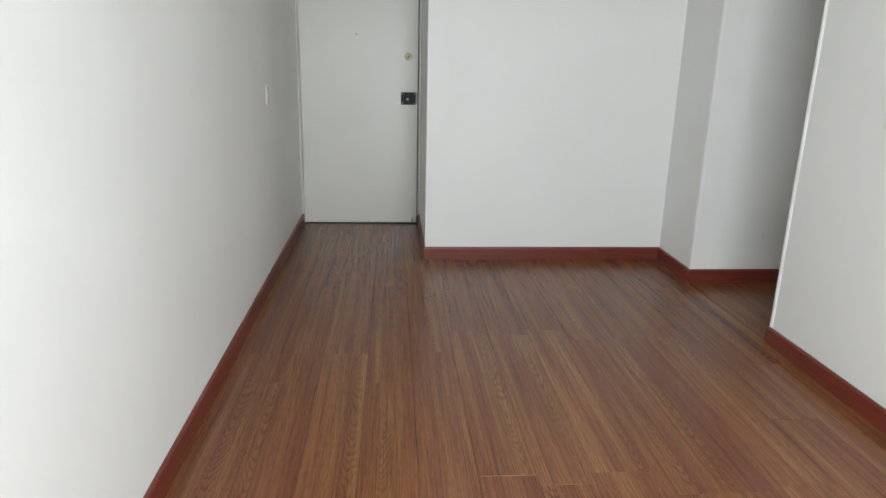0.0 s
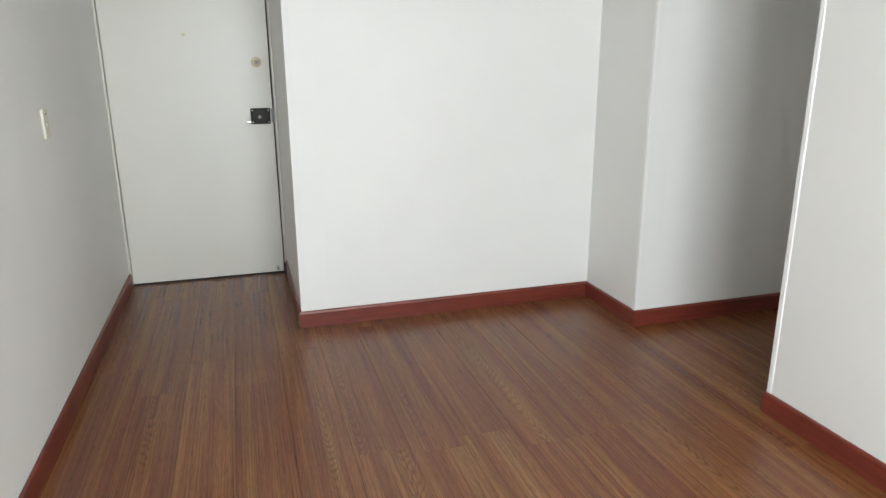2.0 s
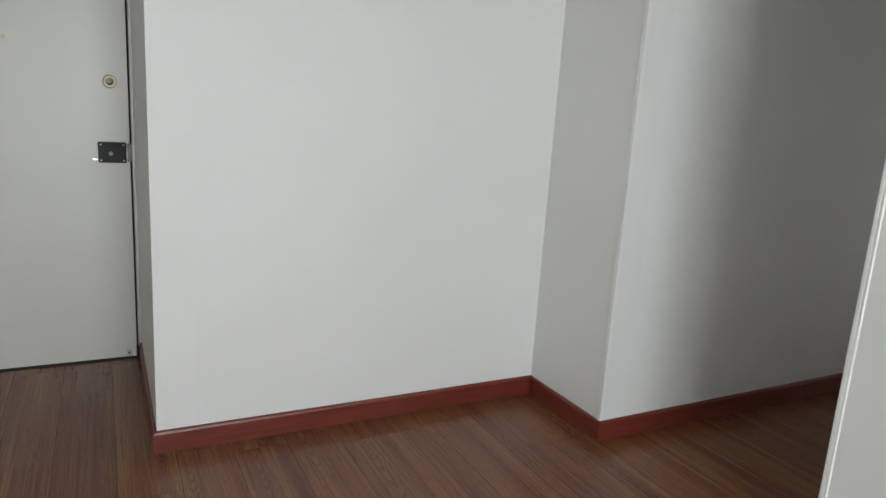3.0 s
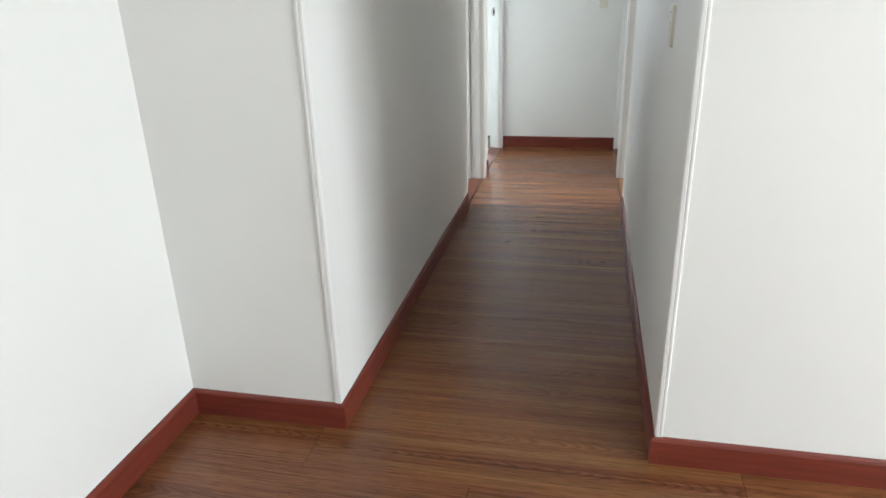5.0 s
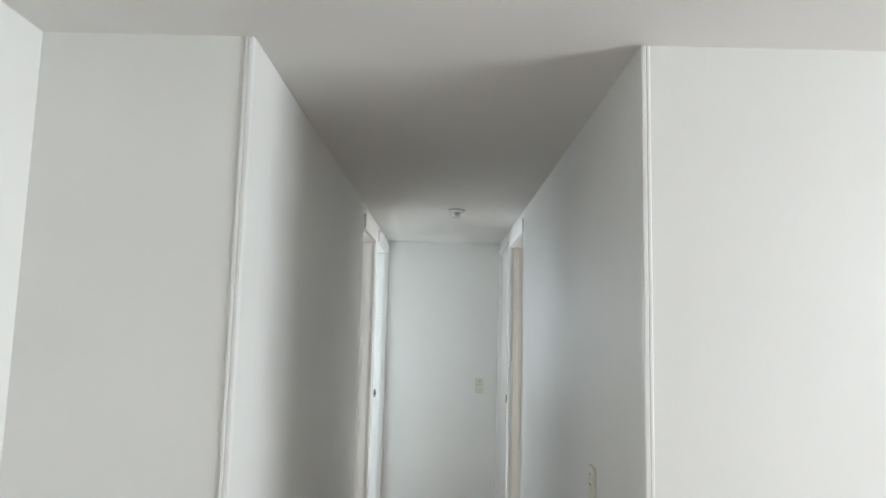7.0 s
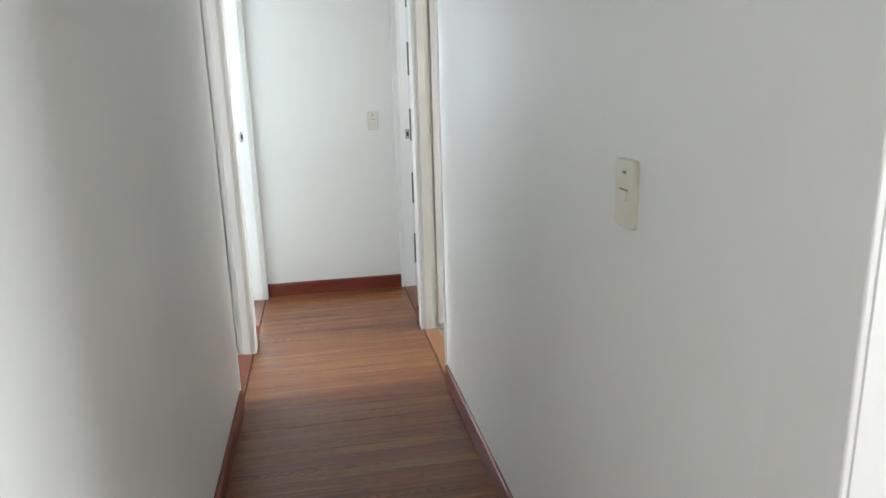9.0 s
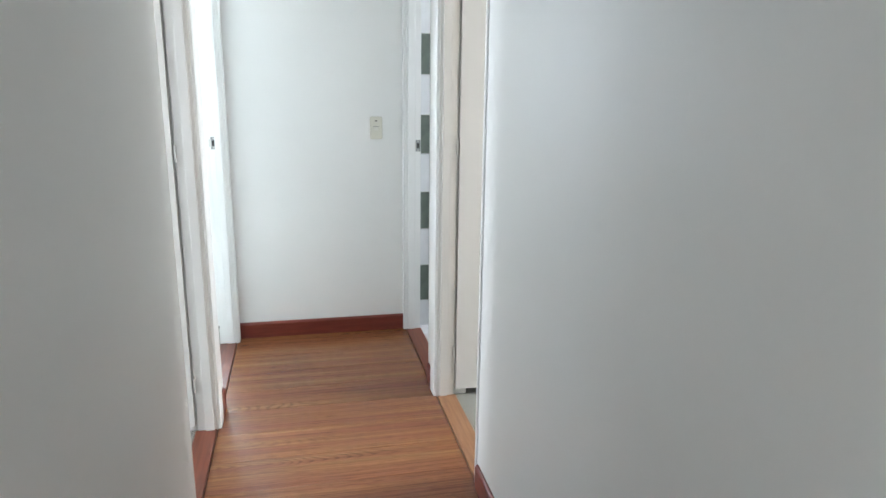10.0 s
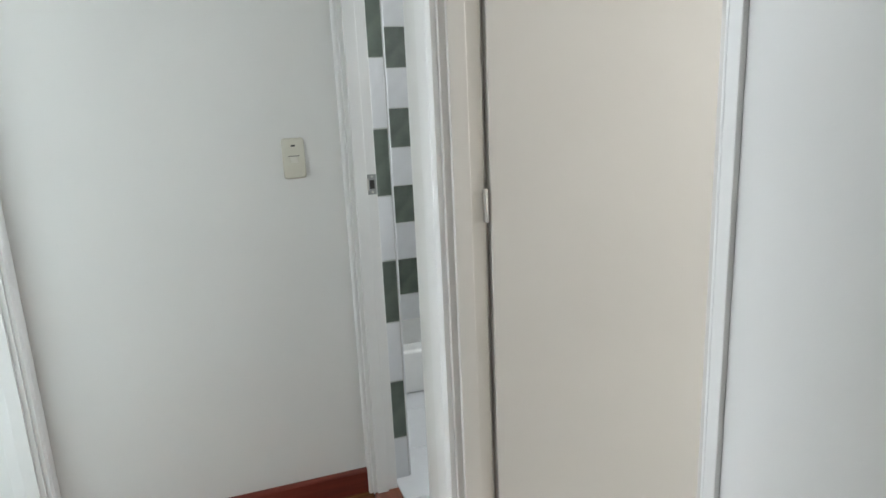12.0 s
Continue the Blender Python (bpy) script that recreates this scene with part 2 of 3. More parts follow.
wall("wall_switch", (XC, YS, 0), (XC + 0.12, YR - 0.001, H))
wall("wall_corridor_south", (XC + 0.12, YR - T, 0), (R1[0], YR, H))
wall("wall_corridor_south_corner", (XC, YR - 0.001, 0), (XC + 0.12, YR, H))
wall("wall_corridor_south_pier", (R1[1], YR - T, 0), (R2[0], YR, H))
wall("wall_corridor_south_end", (R2[1], YR - 0.081, 0), (XEND + 0.1, YR, H))
wall("wall_bathroom_pier", (R2[1] + 0.0545, YR - 0.145, 0), (XEND + 0.1, YR - 0.081, H))
wall("wall_over_door_3", (R1[0], YR - T, TOP), (R1[1], YR, H))
wall("wall_over_door_4", (R2[0], YR - T, TOP + 0.03), (R2[1], YR, H))
wall("wall_corridor_end", (XEND, YR, 0), (XEND + 0.1, YL, H), "white painted wall closing the corridor")


def wall_with_window(name, axis, at, thick, a0, a1, w0, w1, z0, z1, label=WHITE):
    """A wall along x or y with one window opening, a frame with a mullion, a sill and glass."""
    root = structure(new(name), label, "wall")

    def part(pname, p0, p1, q0, q1, mat, t0=0.0, t1=1.0, bevel=0.0):
        s0, s1 = at + thick * t0, at + thick * t1
        s0, s1 = min(s0, s1), max(s0, s1)
        lo, hi = ((p0, s0, q0), (p1, s1, q1)) if axis == "x" else ((s0, p0, q0), (s1, p1, q1))
        return box(pname, lo, hi, mat, root, bevel)

    part("wall_below", a0, a1, 0, z0, WALL)
    part("wall_above", a0, a1, z1, H, WALL)
    part("wall_side", a0, w0, z0, z1, WALL)
    part("wall_side", w1, a1, z0, z1, WALL)
    f = 0.045
    part("window_frame", w0, w1, z0, z0 + f, TRIM, 0.3, 0.7, 0.004)
    part("window_frame", w0, w1, z1 - f, z1, TRIM, 0.3, 0.7, 0.004)
    part("window_frame", w0, w0 + f, z0 + f, z1 - f, TRIM, 0.3, 0.7, 0.004)
    part("window_frame", w1 - f, w1, z0 + f, z1 - f, TRIM, 0.3, 0.7, 0.004)
    mid = (w0 + w1) / 2
    part("window_mullion", mid - f / 2, mid + f / 2, z0 + f, z1 - f, TRIM, 0.32, 0.68, 0.004)
    for p0, p1 in ((w0 + f, mid - f / 2), (mid + f / 2, w1 - f)):
        g = part("window_pane", p0, p1, z0 + f, z1 - f, GLASS, 0.48, 0.52)
        g.visible_shadow = False
    part("window_sill", w0 - 0.03, w1 + 0.03, z0 - 0.028, z0 + 0.001, TRIM, -0.25, 0.29, 0.005)
    return root


wall_with_window("wall_south_living", "x", YS, -0.15, XW - 0.15, XC + 0.12, 0.25, 1.95, 0.12, 2.12)
wall_with_window("wall_bedroom_north", "x", 2.6, 0.15, 3.2, XE, 4.25, 5.35, 0.9, 2.1)
wall_with_window("wall_bedroom_east", "y", XE, 0.15, YL + T, 2.6, -0.12, 0.98, 1.06, 2.15)
wall_with_window("wall_carpet_room_south", "x", -4.1, -0.15, XC + 0.12, 5.65, 4.3, 5.4, 0.9, 2.1)
# unseen window, added and placed so its lamp reaches the bathroom tiles
wall_with_window("wall_bathroom_south", "x", -3.0, -0.15, 5.65, XE, 5.9, 6.4, 1.15, 2.05)
wall("wall_bedroom_west", (3.05, YL + T, 0), (3.2, 2.6, H))
wall("wall_bedroom_partition", (5.46, YL + T, 0), (5.55, 2.6, H))
wall("wall_bathroom_partition", (5.577, -4.1, 0), (5.645, YR - T, H))
wall("wall_bathroom_east_core", (XE, -3.15, 0), (XE + 0.15, YL + T, H))
wall("wall_bathroom_north", (XEND + 0.1, YR - T, 0), (XE, YR, H))
structure(box("ceiling", (XW - 0.15, YS - 0.15, H), (XE + 0.15, 2.75, H + 0.12), CEIL), "smooth white painted ceiling, slightly uneven", "ceiling")
structure(box("floor_slab", (XW - 0.15, YS - 0.15, -0.15), (XE + 0.15, 2.75, -0.012), DARK), "dark screed under the floor boards", "floor")

# floors of the side rooms
structure(box("floor_bedroom", (3.2, YL + 0.085, -0.012), (5.45, 2.6, -0.001), CARPET), "grey chevron loop carpet", "carpet")
structure(box("floor_end_bedroom", (5.55, YL + 0.085, -0.012), (XE, 2.6, -0.001), PALE), "pale grey speckled carpet", "carpet")
structure(box("floor_carpet_room", (XC + 0.12, -4.1, -0.012), (5.56, YR - 0.085, -0.001), CARPET), "grey chevron loop carpet", "carpet")


# ---- baseboards ----
def baseboard(x0, y0, x1, y1, nx, ny, h=0.085, e0=0.0, e1=0.0):
    """Along a wall's foot from one end to the other; (nx, ny) points into the room, e0 and e1 lengthen its front at outer corners."""
    t = 0.012
    d = Vector((x1 - x0, y1 - y0, 0))
    length = d.length
    ux, uy = d.x / length, d.y / length
    sec = [(0, 0), (t, 0), (t, h - 0.012), (t - 0.003, h - 0.004), (t - 0.007, h), (0, h)]
    bm = bmesh.new()
    ends = []
    for s, e, sg in ((0, e0, -1), (length, e1, 1)):
        ring = []
        for p, z in sec:
            k = s + sg * e * p / t
            ring.append(bm.verts.new((ux * k + nx * p, uy * k + ny * p, z)))
        ends.append(ring)
    n = len(sec)
    bm.faces.new(ends[0]), bm.faces.new(ends[1])
    for i in range(n):
        bm.faces.new((ends[0][i], ends[0][(i + 1) % n], ends[1][(i + 1) % n], ends[1][i]))
    ob = mesh_from(bm, "baseboard", BASE)
    ob.location = (x0, y0, 0)
    return structure(ob, "red-brown stained wooden baseboard along white wall", "baseboard")


M = 0.012
baseboard(XW, YS, XW, YDOOR - 0.03, 1, 0)
baseboard(0.962, YDOOR - 0.03, 0.962, YB, -1, 0, e1=M)
baseboard(0.962, YB, XC, YB, 0, -1, e0=M, e1=-M)
baseboard(XC, YB, XC, YL, -1, 0, e0=-M, e1=M)
baseboard(XC, YL, L1[0] - 0.026, YL, 0, -1, e0=M)
baseboard(XC, YR, XC, YS, -1, 0, e0=M)
baseboard(XC, YR, R1[0] - 0.026, YR, 0, 1, e0=M)
baseboard(L1[1] + 0.079, YL, L2[0] - 0.004, YL, 0, -1)
baseboard(R1[1] + 0.079, YR, R2[0] - 0.004, YR, 0, 1)
baseboard(XEND, YR + 0.001, XEND, YL - 0.001, -1, 0)


# ---- corner beads on the two corridor corners ----
def corner_bead(y, side):
    w = 0.019 * side
    e = -0.0015 * side
    prof = [(0.012, 0), (0.012, e), (-0.004, e), (-0.005, 0), (-0.0055, 0.12 * w), (-0.0055, 0.42 * w), (-0.0037, 0.5 * w), (-0.0037, 0.54 * w), (-0.0055, 0.62 * w), (-0.0055, 0.9 * w), (-0.003, w), (-0.0005, w), (-0.0005, 0)]
    ob = prism("trim", prof, 0.0, H - 0.088, TRIM)
    ob.location = (XC, y, 0.086)
    structure(ob, "white painted reeded corner strip on wall edge", "trim")


corner_bead(YL + 0.0005, 1)
corner_bead(YR - 0.0005, -1)


# ---- inner doorways: lining, stop, casing, threshold ----
def moulding(w, d=0.012):
    """Casing section: across the width, out from the wall."""
    return [(0, 0), (0, 0.75 * d), (0.04 * w, 0.85 * d), (0.2 * w, d), (0.24 * w, 0.86 * d), (0.27 * w, d), (0.96 * w, d), (w, 0.85 * d), (w, 0)]


def doorway(x0, x1, yf, out, top, near_w, far_w, lining, sill, name, dep=0.074):
    """An opening in a corridor wall. yf: the wall's corridor face; out: the way into the corridor along y."""
    root = structure(new(name), "painted wooden door lining with moulded casing", "door frame")
    root.location = ((x0 + x1) / 2, yf, 0)
    ox = (x0 + x1) / 2
    th = 0.014

    def bx(pname, xa, xb, ya, yb, za, zb, mat, bevel=0.0015):
        ys = sorted((-out * ya, -out * yb))
        return box(pname, (xa - ox, ys[0], za), (xb - ox, ys[1], zb), mat, root, bevel)

    bx("jamb", x0, x0 + th, 0.0, dep, 0, top, lining)
    bx("jamb", x1 - th, x1, 0.0, dep, 0, top, lining)
    bx("head", x0 + th, x1 - th, 0.0, dep, top - th, top, lining)
    bx("stop", x0 + th, x0 + th + 0.011, 0.012, 0.6 * dep, 0, top - th, lining)
    bx("stop", x1 - th - 0.011, x1 - th, 0.012, 0.6 * dep, 0, top - th, lining)
    for xa, sg, w in ((x0, -1, near_w), (x1, 1, far_w)):
        if w:
            pr = [(sg * p, out * q) for p, q in moulding(w, 0.012 if w > 0.028 else 0.005)]
            ob = prism("casing", pr, 0, top + w, TRIM, root)
            ob.location = (xa - ox - sg * 0.004, out * 0.0005, 0)
    w = max(near_w, far_w)
    pr = [(p, out * q) for p, q in moulding(w)]
    bm = bmesh.new()
    a = [bm.verts.new((x0 - ox - 0.003, q, top + p - 0.004)) for p, q in pr]
    c = [bm.verts.new((x1 - ox + 0.003, q, top + p - 0.004)) for p, q in pr]
    bm.faces.new(a), bm.faces.new(c)
    for i in range(len(pr)):
        bm.faces.new((a[i], a[(i + 1) % len(pr)], c[(i + 1) % len(pr)], c[i]))
    ob = mesh_from(bm, "casing", TRIM, root)
    bx("threshold", x0 + th, x1 - th, 0.002, 0.084, -0.011, 0.007, sill, 0.004)
    return root


doorway(*L1, YL, -1, TOP, 0.0, 0.08, CREAM, SILL, "door_frame_1")
doorway(*L2, YL, -1, TOP + 0.03, 0.0, 0.07, TRIM, SILL, "door_frame_2")
doorway(*R1, YR, 1, TOP, 0.018, 0.08, CREAM, OAK, "door_frame_3")
doorway(*R2, YR, 1, TOP + 0.03, 0.0, 0.03, TRIM, SILL, "door_frame_4", 0.08)


def hinge(parent, x, y, z, h=0.07):
    """Three knuckles and two leaves."""
    bm = bmesh.new()
    for i in range(3):
        bmesh.ops.create_cone(bm, cap_ends=True, segments=12, radius1=0.004, radius2=0.004, depth=h / 3 - 0.002, matrix=Matrix.Translation((0, 0, (i - 1) * h / 3)))
    add_box(bm, (-0.003, -0.007, -h / 2), (0.003, 0.007, h / 2), 0.001)
    ob = mesh_from(bm, "hinge", CREAM, parent)
    ob.location = (x, y, z)
    return ob


def inner_door(hx, hy, turn, side, width, height, label):
    """A flush leaf that hangs at (hx, hy); turn: the way it points, in degrees; side: on which side of that line it is thick."""
    root = tagged(new("door"), label, "door", "inner doors")
    root.matrix_world = pose(hx, hy, 0.03, 0, 0, turn)
    y0, y1 = sorted((0, side * 0.035))
    box("leaf", (0.006, y0, 0), (width, y1, height), CREAM, root, 0.002)
    for z in (0.2, 1.085, 1.85):
        hinge(root, -0.003, side * 0.031, z - 0.03, 0.06)
    return root


inner_door(L1[1] + 0.012, YL + 0.077, 91, 1, 0.60, 2.05, "cream painted flush wooden door standing open into bedroom")
inner_door(R1[1] + 0.016, YR - 0.077, -90.0, -1, 0.66, 2.05, "cream painted flush wooden door standing open over carpet")


def strike_plate(x, y, z, sx, label):
    """A latch plate let into a jamb that faces sx along x."""
    root = tagged(new("strike_plate"), label, "strike plate", "latch plates")
    root.location = (x, y, z)
    box("plate", (-0.0015, -0.013, -0.03), (0.0015, 0.013, 0.03), GREYM, root, 0.0007)
    box("lip", (-0.003, 0.010, -0.018), (0.001, 0.022, 0.018), STEEL, root, 0.001)
    box("latch_hole", (0.0017 * sx - 0.0006, -0.007, -0.013), (0.0017 * sx + 0.0006, 0.007, 0.013), DARK, root)
    for k in (-0.023, 0.023):
        lathe("screw", [(0.001, 0), (0.0035, 0), (0.003, 0.0008), (0.001, 0.001)], STEEL, root, pose(0.0015 * sx, 0, k, 0, 90 * sx, 0), 12)
    return root


strike_plate(L2[1] - 0.0158, YL + 0.05, 1.045, -1, "small steel latch plate on white door jamb")
strike_plate(R2[1] - 0.0158, YR - 0.0645, 1.022, -1, "small steel latch plate on white door jamb")

# carpet skirting in the end bedroom
def carpet_skirting(name, lo, hi, axis):
    root = tagged(new(name), "chevron carpet strip skirting with dark edge trim", "skirting")
    root.location = ((lo[0] + hi[0]) / 2, (lo[1] + hi[1]) / 2, 0)
    c = root.location
    a = (lo[0] - c[0], lo[1] - c[1])
    b = (hi[0] - c[0], hi[1] - c[1])
    box("carpet_strip", (*a, 0), (*b, 0.085), CARPET, root, 0.001)
    box("edge_trim", (a[0] - 0.002, a[1] - 0.002, 0.085), (b[0] + 0.002, b[1] + 0.002, 0.1), GREYTRIM, root, 0.002)


carpet_skirting("carpet_skirting", (L2[1] - 0.008, YL + 0.087, 0), (L2[1] - 0.0002, YL + T + 0.006, 0), "y")
carpet_skirting("carpet_skirting", (XE - 0.008, YL + T + 0.002, 0), (XE - 0.0002, 2.59, 0), "y")


# ---- entrance door ----
def entrance():
    frame_root = structure(new("door_frame_entrance"), "pale painted steel entrance door frame", "door frame")
    frame_root.location = (0.49, YDOOR, 0)
    o = Vector((0.49, YDOOR, 0))

    def bx(name, lo, hi, mat, root, bevel=0.0015):
        return box(name, Vector(lo) - o, Vector(hi) - o, mat, root, bevel)

    bx("jamb", (XW + 0.0005, YDOOR - 0.03, 0), (0.0445, YDOOR + 0.1, 2.065), DOOR, frame_root)
    bx("jamb", (0.949, YDOOR - 0.028, 0), (0.9618, YDOOR + 0.1, 2.065), DOOR, frame_root)
    bx("head", (0.041, YDOOR - 0.028, 2.045), (0.949, YDOOR + 0.1, 2.0695), DOOR, frame_root)
    # stops coloured near black: the shade in the gaps round the leaf
    bx("stop", (0.041, YDOOR + 0.04, 0), (0.06, YDOOR + 0.1, 2.045), DARK, frame_root)
    bx("stop", (0.93, YDOOR + 0.04, 0), (0.949, YDOOR + 0.1, 2.045), DARK, frame_root)
    bx("stop", (0.06, YDOOR + 0.04, 2.02), (0.93, YDOOR + 0.1, 2.045), DARK, frame_root)
    bx("threshold", (0.041, YDOOR - 0.012, -0.011), (0.949, YDOOR + 0.12, 0.003), DARK, frame_root)
    door = tagged(new("entrance_door"), "closed off-white flush entrance door with black rim lock", "door")
    door.location = o
    yf = YDOOR - 0.004
    bx("leaf", (0.0475, yf, 0.009), (0.9405, yf + 0.04, 2.04), DOOR, door, 0.0025)
    for z in (0.19, 1.09, 1.86):
        hinge(door, 0.044 - o.x, yf - 0.004 - o.y, z)
    # rim lock
    bx("lock_case", (0.811, yf - 0.026, 0.948), (0.925, yf, 1.04), BLACK, door, 0.004)
    bx("lock_keeper", (0.929, yf - 0.022, 0.955), (0.9615, yf - 0.004, 1.035), GREYM, door, 0.002)
    bx("lock_bolt", (0.918, yf - 0.017, 0.975), (0.934, yf - 0.006, 1.005), STEEL, door, 0.002)
    bx("lock_lever", (0.785, yf - 0.02, 0.955), (0.812, yf - 0.008, 0.969), STEEL, door, 0.003)
    for dx, dz in ((0.822, 0.959), (0.914, 0.959), (0.822, 1.029), (0.914, 1.029)):
        lathe("screw", [(0.001, 0), (0.0045, 0), (0.004, 0.0015), (0.001, 0.002)], STEEL, door, pose(dx - o.x, yf - 0.026 - o.y, dz, 90), 12)
    lathe("lock_knob", [(0.001, 0), (0.010, 0), (0.010, 0.012), (0.007, 0.016), (0.001, 0.017)], STEEL, door, pose(0.862 - o.x, yf - 0.026 - o.y, 0.99, 90))
    # cylinder, peephole, floor bolt
    lathe("deadbolt_rose", [(0.012, 0), (0.029, 0), (0.028, 0.006), (0.021, 0.009), (0.018, 0.006), (0.012, 0.006)], BRASS, door, pose(0.868 - o.x, yf - o.y, 1.305, 90))
    lathe("deadbolt_core", [(0.001, 0), (0.0165, 0), (0.0165, 0.008), (0.001, 0.009)], STEEL, door, pose(0.868 - o.x, yf - o.y, 1.305, 90))
    bx("keyhole", (0.8665, yf - 0.0102, 1.297), (0.8695, yf - 0.0088, 1.311), DARK, door, 0)
    lathe("peephole", [(0.003, 0), (0.009, 0), (0.008, 0.004), (0.004, 0.004), (0.003, 0.002)], BRASS, door, pose(0.478 - o.x, yf - o.y, 1.459, 90), 16)
    bx("floor_bolt", (0.897, yf - 0.012, 0.012), (0.915, yf, 0.055), STEEL, door, 0.003)
    bx("floor_bolt_knob", (0.902, yf - 0.02, 0.03), (0.91, yf - 0.012, 0.04), BLACK, door, 0.002)
    stop = box("door_stop", (0.938, YDOOR - 0.06, 0), (0.9497, YDOOR - 0.031, 0.075), BLACK, None, 0.003)
    tagged(stop, "small black rubber door stop at the jamb's foot", "door stop")


entrance()


# ---- switches ----
def switch(m, w, h, kind, label):
    """Plate in the xz plane that looks to -y, at the pose m."""
    root = tagged(new("light_switch"), label, "light switch", "wall switches")
    root.matrix_world = m
    bm = bmesh.new()
    add_box(bm, (-w / 2, -0.009, -h / 2), (w / 2, 0, h / 2), 0.0)
    up = [e for e in bm.edges if abs(e.verts[0].co.x - e.verts[1].co.x) + abs(e.verts[0].co.z - e.verts[1].co.z) < 1e-6]
    bmesh.ops.bevel(bm, geom=up, offset=0.009, segments=4, profile=0.5, affect="EDGES")
    fr = [e for e in bm.edges if e.verts[0].co.y < -0.008 and e.verts[1].co.y < -0.008]
    bmesh.ops.bevel(bm, geom=fr, offset=0.004, segments=3, profile=0.5, affect="EDGES")
    mesh_from(bm, "plate", PLATE, root)
    box("seam", (-0.016, -0.0096, 0.0065), (0.016, -0.0085, 0.008), DARK, root)
    if kind == "knob":
        box("toggle", (-0.011, -0.0175, -0.011), (0.011, -0.0085, 0.006), KNOB, root, 0.0025)
        box("indicator", (-0.007, -0.0098, 0.032), (0.007, -0.0085, 0.042), TWHITE, root, 0.0005)
    else:
        box("rocker", (-0.011, -0.0115, -0.012), (0.011, -0.0085, 0.006), RIM, root, 0.0015)
        box("indicator", (-0.006, -0.0098, 0.034), (0.006, -0.0085, 0.039), GREEN if kind == "green" else DARK, root, 0.0005)
    return root


switch(pose(XC, -1.917, 1.14, 0, 0, -90), 0.076, 0.114, "knob", "ivory plastic switch plate with white toggle")
switch(pose(3.079, YR, 1.121, 0, 0, 180), 0.072, 0.116, "green", "ivory plastic switch plate with green indicator")
switch(pose(XEND, -1.237, 1.112, 0, 0, -90), 0.064, 0.116, "dark", "ivory plastic switch plate with white rocker")
switch(pose(XW, -0.34, 1.08, 0, 0, 90), 0.07, 0.112, "dark", "ivory plastic switch plate on white wall")

# ---- lamp holder on the corridor ceiling ----
lamp = tagged(new("lamp_holder"), "white ceramic ceiling lamp holder without bulb", "lamp holder")
lamp.location = (4.86, -1.004, H)
lathe("rose", [(0.001, 0), (0.05, 0), (0.05, -0.004), (0.044, -0.010), (0.026, -0.016), (0.001, -0.017)], PORC, lamp)
lathe("socket", [(0.001, -0.015), (0.024, -0.015), (0.0225, -0.03), (0.021, -0.046), (0.0175, -0.046), (0.0165, -0.03), (0.001, -0.03)], PORC, lamp)
lathe("thread", [(0.0163, -0.045), (0.0163, -0.032), (0.001, -0.0315)], STEEL, lamp, None, 20)

# ---- bathroom ----
shower = tagged(new("shower_kerb"), "white glazed shower kerb on tiled floor", "shower kerb")
shower.location = (7.03, -2.2, 0)
box("kerb", (-0.05, -0.8, 0), (0.05, 0.66, 0.2), PORC, shower, 0.014, 3)
box("tray", (0.052, -0.8, 0), (0.88, 0.66, 0.03), PORC, shower, 0.008)


def tile_mesh(name, w, h, t, mat):
    bm = bmesh.new()
    add_box(bm, (0, -w / 2, -h / 2), (t, w / 2, h / 2))
    bmesh.ops.bevel(bm, geom=[e for e in bm.edges if e.verts[0].co.x < t / 2 and e.verts[1].co.x < t / 2], offset=0.002, segments=1, affect="EDGES")
    me = bpy.data.meshes.new(name)
    bm.to_mesh(me)
    bm.free()
    me.materials.append(mat)
    return me


def tiled_wall(name, x, y0, cols, w, rows, h, first, z0, label, alternate=True):
    """Tiles on a wall that looks to -x, from y0 towards -y."""
    root = structure(new(name), label, "wall")
    root.location = (x, y0, 0)
    box("grout", (0.0015, -cols * w, 0), (0.0085, 0, H - 0.001), GROUT, root)
    meshes = [tile_mesh("tile", w - 0.003, h - 0.003, 0.007, m) for m in (TWHITE, TGREEN)]
    for c in range(cols):
        for r in range(rows):
            top = z0 + (r + 1) * h
            if top > H:
                continue
            ob = new("tile", meshes[(r + first + (c if alternate else 0)) % 2])
            ob.parent = root
            ob.location = (0, -(c + 0.5) * w, z0 + (r + 0.5) * h)


tiled_wall("wall_tiled_pier", R2[1] + 0.046, YR - 0.084, 1, 0.056, 11, 0.206, 0, -0.057, "narrow pier tiled in white and grey-green bands")
tiled_wall("wall_tiled_shower", XE - 0.009, YR - T - 0.001, 4, 0.3, 11, 0.2035, 0, -0.0235, "bathroom wall with white and dark green tiles", False)
structure(prism("trim", [(0, 0), (-0.005, 0), (-0.0065, -0.003), (-0.005, -0.006), (0, -0.006)], 0.0, H - 0.002, TWHITE, None, pose(R2[1] + 0.0525, YR - 0.1402, 0.001)), "white plastic tile edge trim", "trim")


# tiled bathroom floor
bath_floor = structure(new("floor_bathroom"), "white square glazed floor tiles", "floor")
box("grout", (5.645, -3.0, -0.011), (XE, YR - 0.085, -0.004), GROUT, bath_floor)
bmt = bmesh.new()
add_box(bmt, (-0.1485, -0.1485, -0.006), (0.1485, 0.1485, 0.0))
bmesh.ops.bevel(bmt, geom=[e for e in bmt.edges if e.verts[0].co.z > -0.001 and e.verts[1].co.z > -0.001], offset=0.002, segments=1, affect="EDGES")
floor_tile = bpy.data.meshes.new("tile")
bmt.to_mesh(floor_tile)
bmt.free()
floor_tile.materials.append(TWHITE)
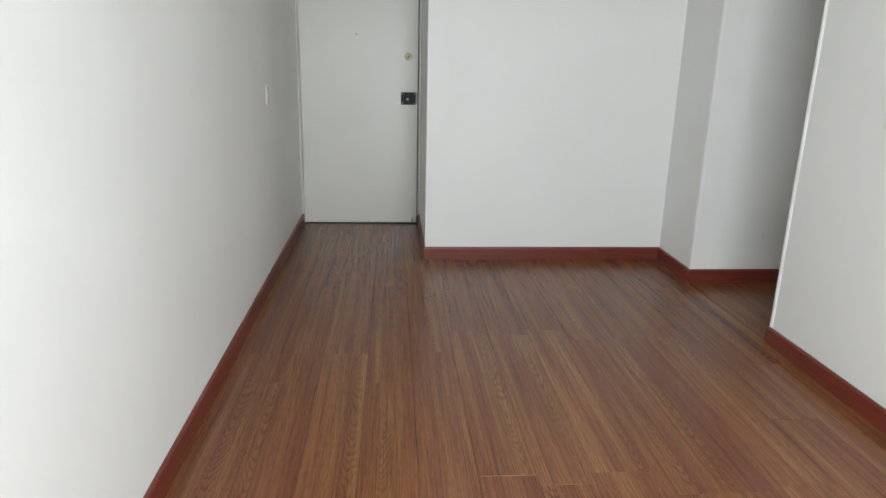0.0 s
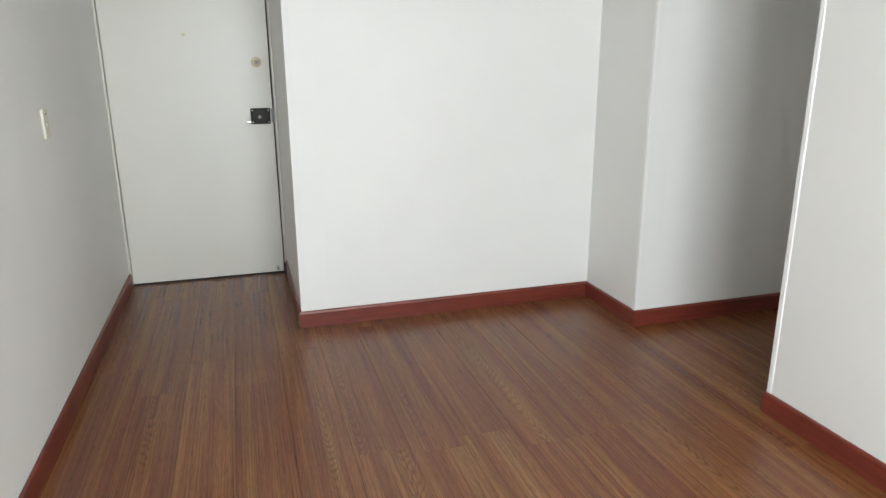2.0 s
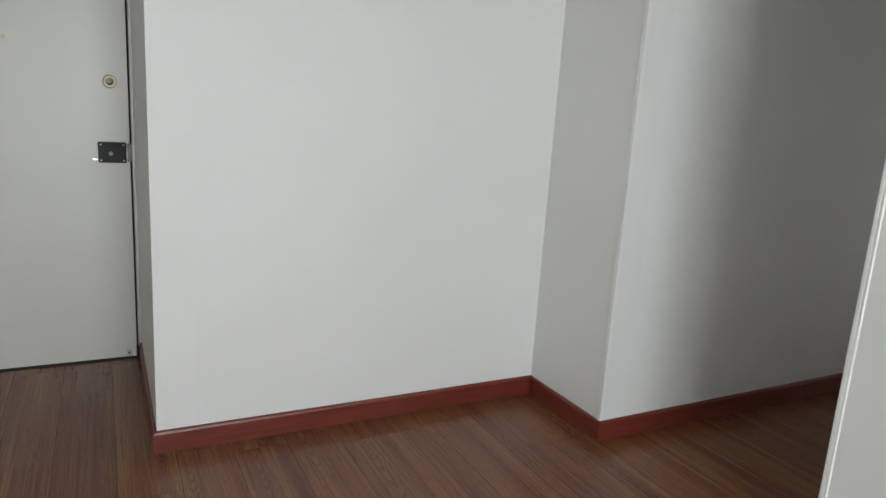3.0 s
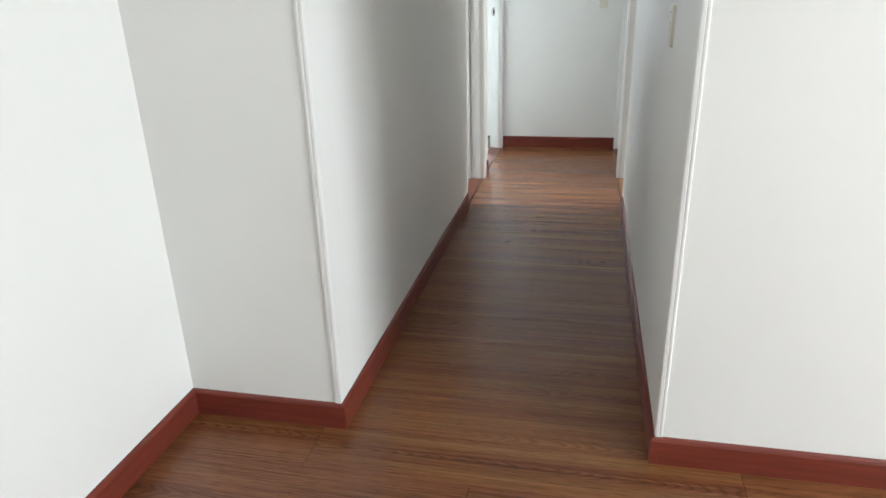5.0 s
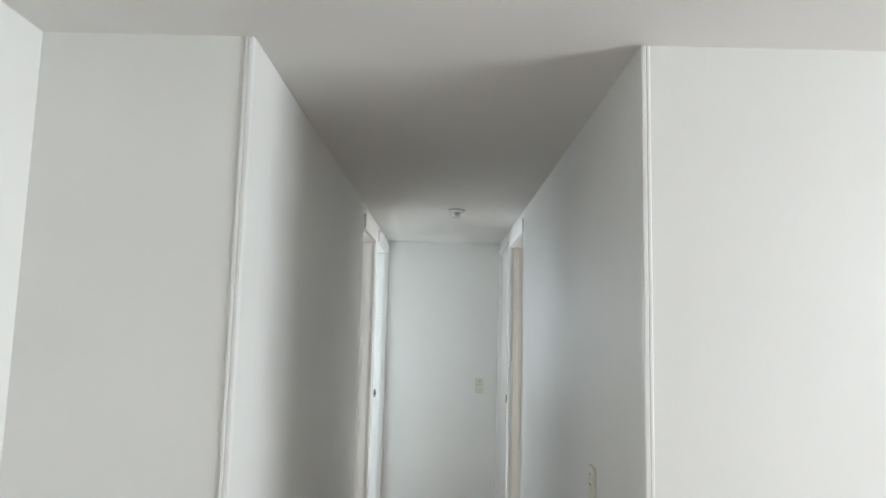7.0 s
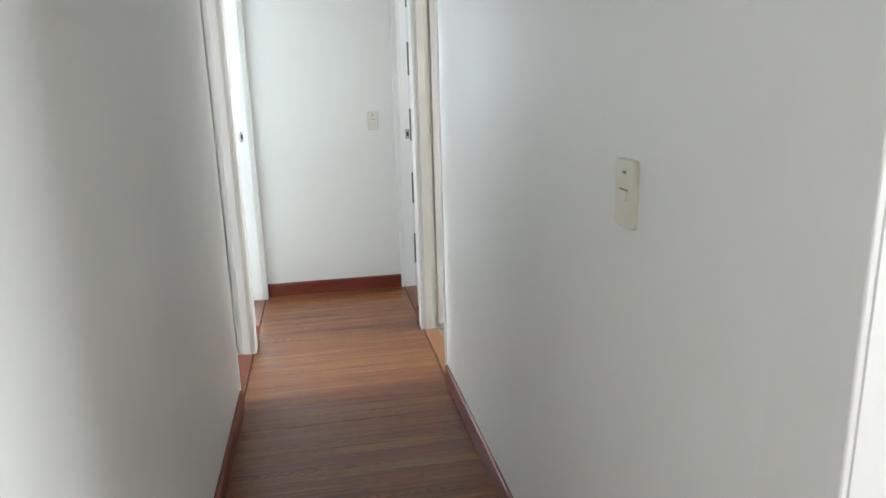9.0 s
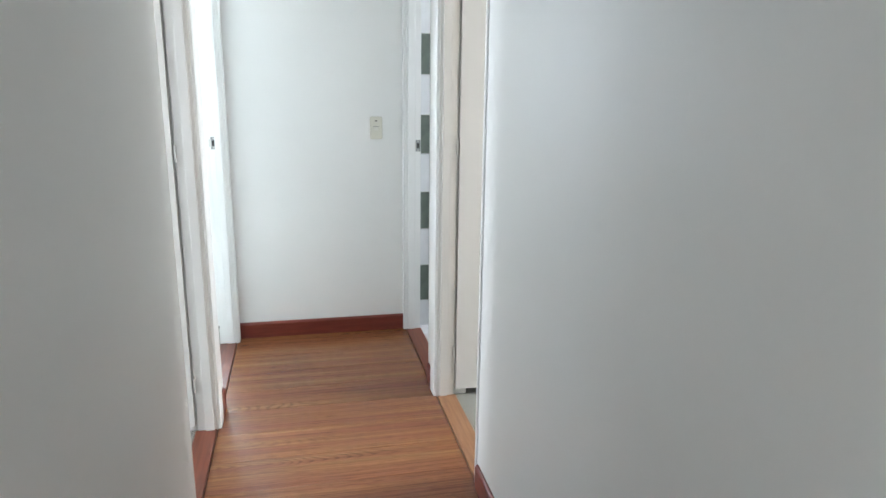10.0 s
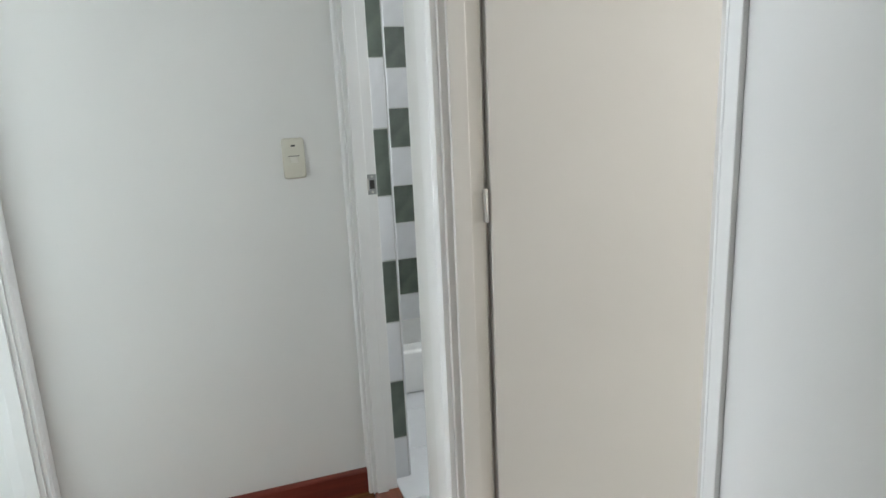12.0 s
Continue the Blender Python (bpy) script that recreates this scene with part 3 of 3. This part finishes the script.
for i in range(7):
    for j in range(5):
        ob = new("tile", floor_tile)
        ob.parent = bath_floor
        ob.location = (5.80 + 0.3 * i, YR - 0.085 - 0.15 - 0.3 * j, -0.001)


# ---- floor boards ----
floor = structure(new("floor"), "red-brown wood-grain laminate plank floor", "floor")
EDGE, PITCH, LONG = 0.05, 0.1945, 1.19
SEAM = {0: -2.645, 1: -2.92, 2: -2.65, 3: -2.936, 4: -2.645, 5: -2.4, 6: -2.455, 7: -2.397, 8: -2.522}
rnd = random.Random(7)


def plank(x0, x1, y0, y1):
    t, e = 0.011, 0.0005
    bm = bmesh.new()
    w, d = (x1 - x0) / 2 - 0.0004, (y1 - y0) / 2 - 0.0004
    low = [bm.verts.new((sx * w, sy * d, -0.0008)) for sx, sy in ((-1, -1), (1, -1), (1, 1), (-1, 1))]
    top = [bm.verts.new((sx * (w - e), sy * (d - e), 0)) for sx, sy in ((-1, -1), (1, -1), (1, 1), (-1, 1))]
    bot = [bm.verts.new((sx * w, sy * d, -t)) for sx, sy in ((-1, -1), (1, -1), (1, 1), (-1, 1))]
    bm.faces.new(top), bm.faces.new(bot)
    for i in range(4):
        j = (i + 1) % 4
        bm.faces.new((low[i], low[j], top[j], top[i]))
        bm.faces.new((bot[i], bot[j], low[j], low[i]))
    ob = mesh_from(bm, "plank", BOARD, floor)
    ob.location = ((x0 + x1) / 2, (y0 + y1) / 2, 0)


def column(k, lo, hi, xmin, xmax, seam=None):
    x0 = max(EDGE + k * PITCH, xmin)
    x1 = min(EDGE + (k + 1) * PITCH, xmax)
    if x1 - x0 < 0.01:
        return
    s = SEAM.get(k, -2.6 + rnd.random() * LONG) if seam is None else seam
    y = s - LONG * math.ceil((s - lo) / LONG)
    while y < hi:
        a, c = max(y, lo), min(y + LONG, hi)
        if c - a > 0.01:
            plank(x0, x1, a, c)
        y += LONG


for k in range(-1, 33):
    mid = EDGE + (k + 0.5) * PITCH
    if mid < 0.9:
        column(k, YS, YDOOR - 0.012, XW, XC)
    elif EDGE + k * PITCH < XC:
        column(k, YS, YDOOR - 0.012 if EDGE + k * PITCH < 0.955 else YB, XW, XC)
for k in range(-1, 33):
    if EDGE + (k + 1) * PITCH > XC:
        column(k, YR, YL, XC, XEND, YL)
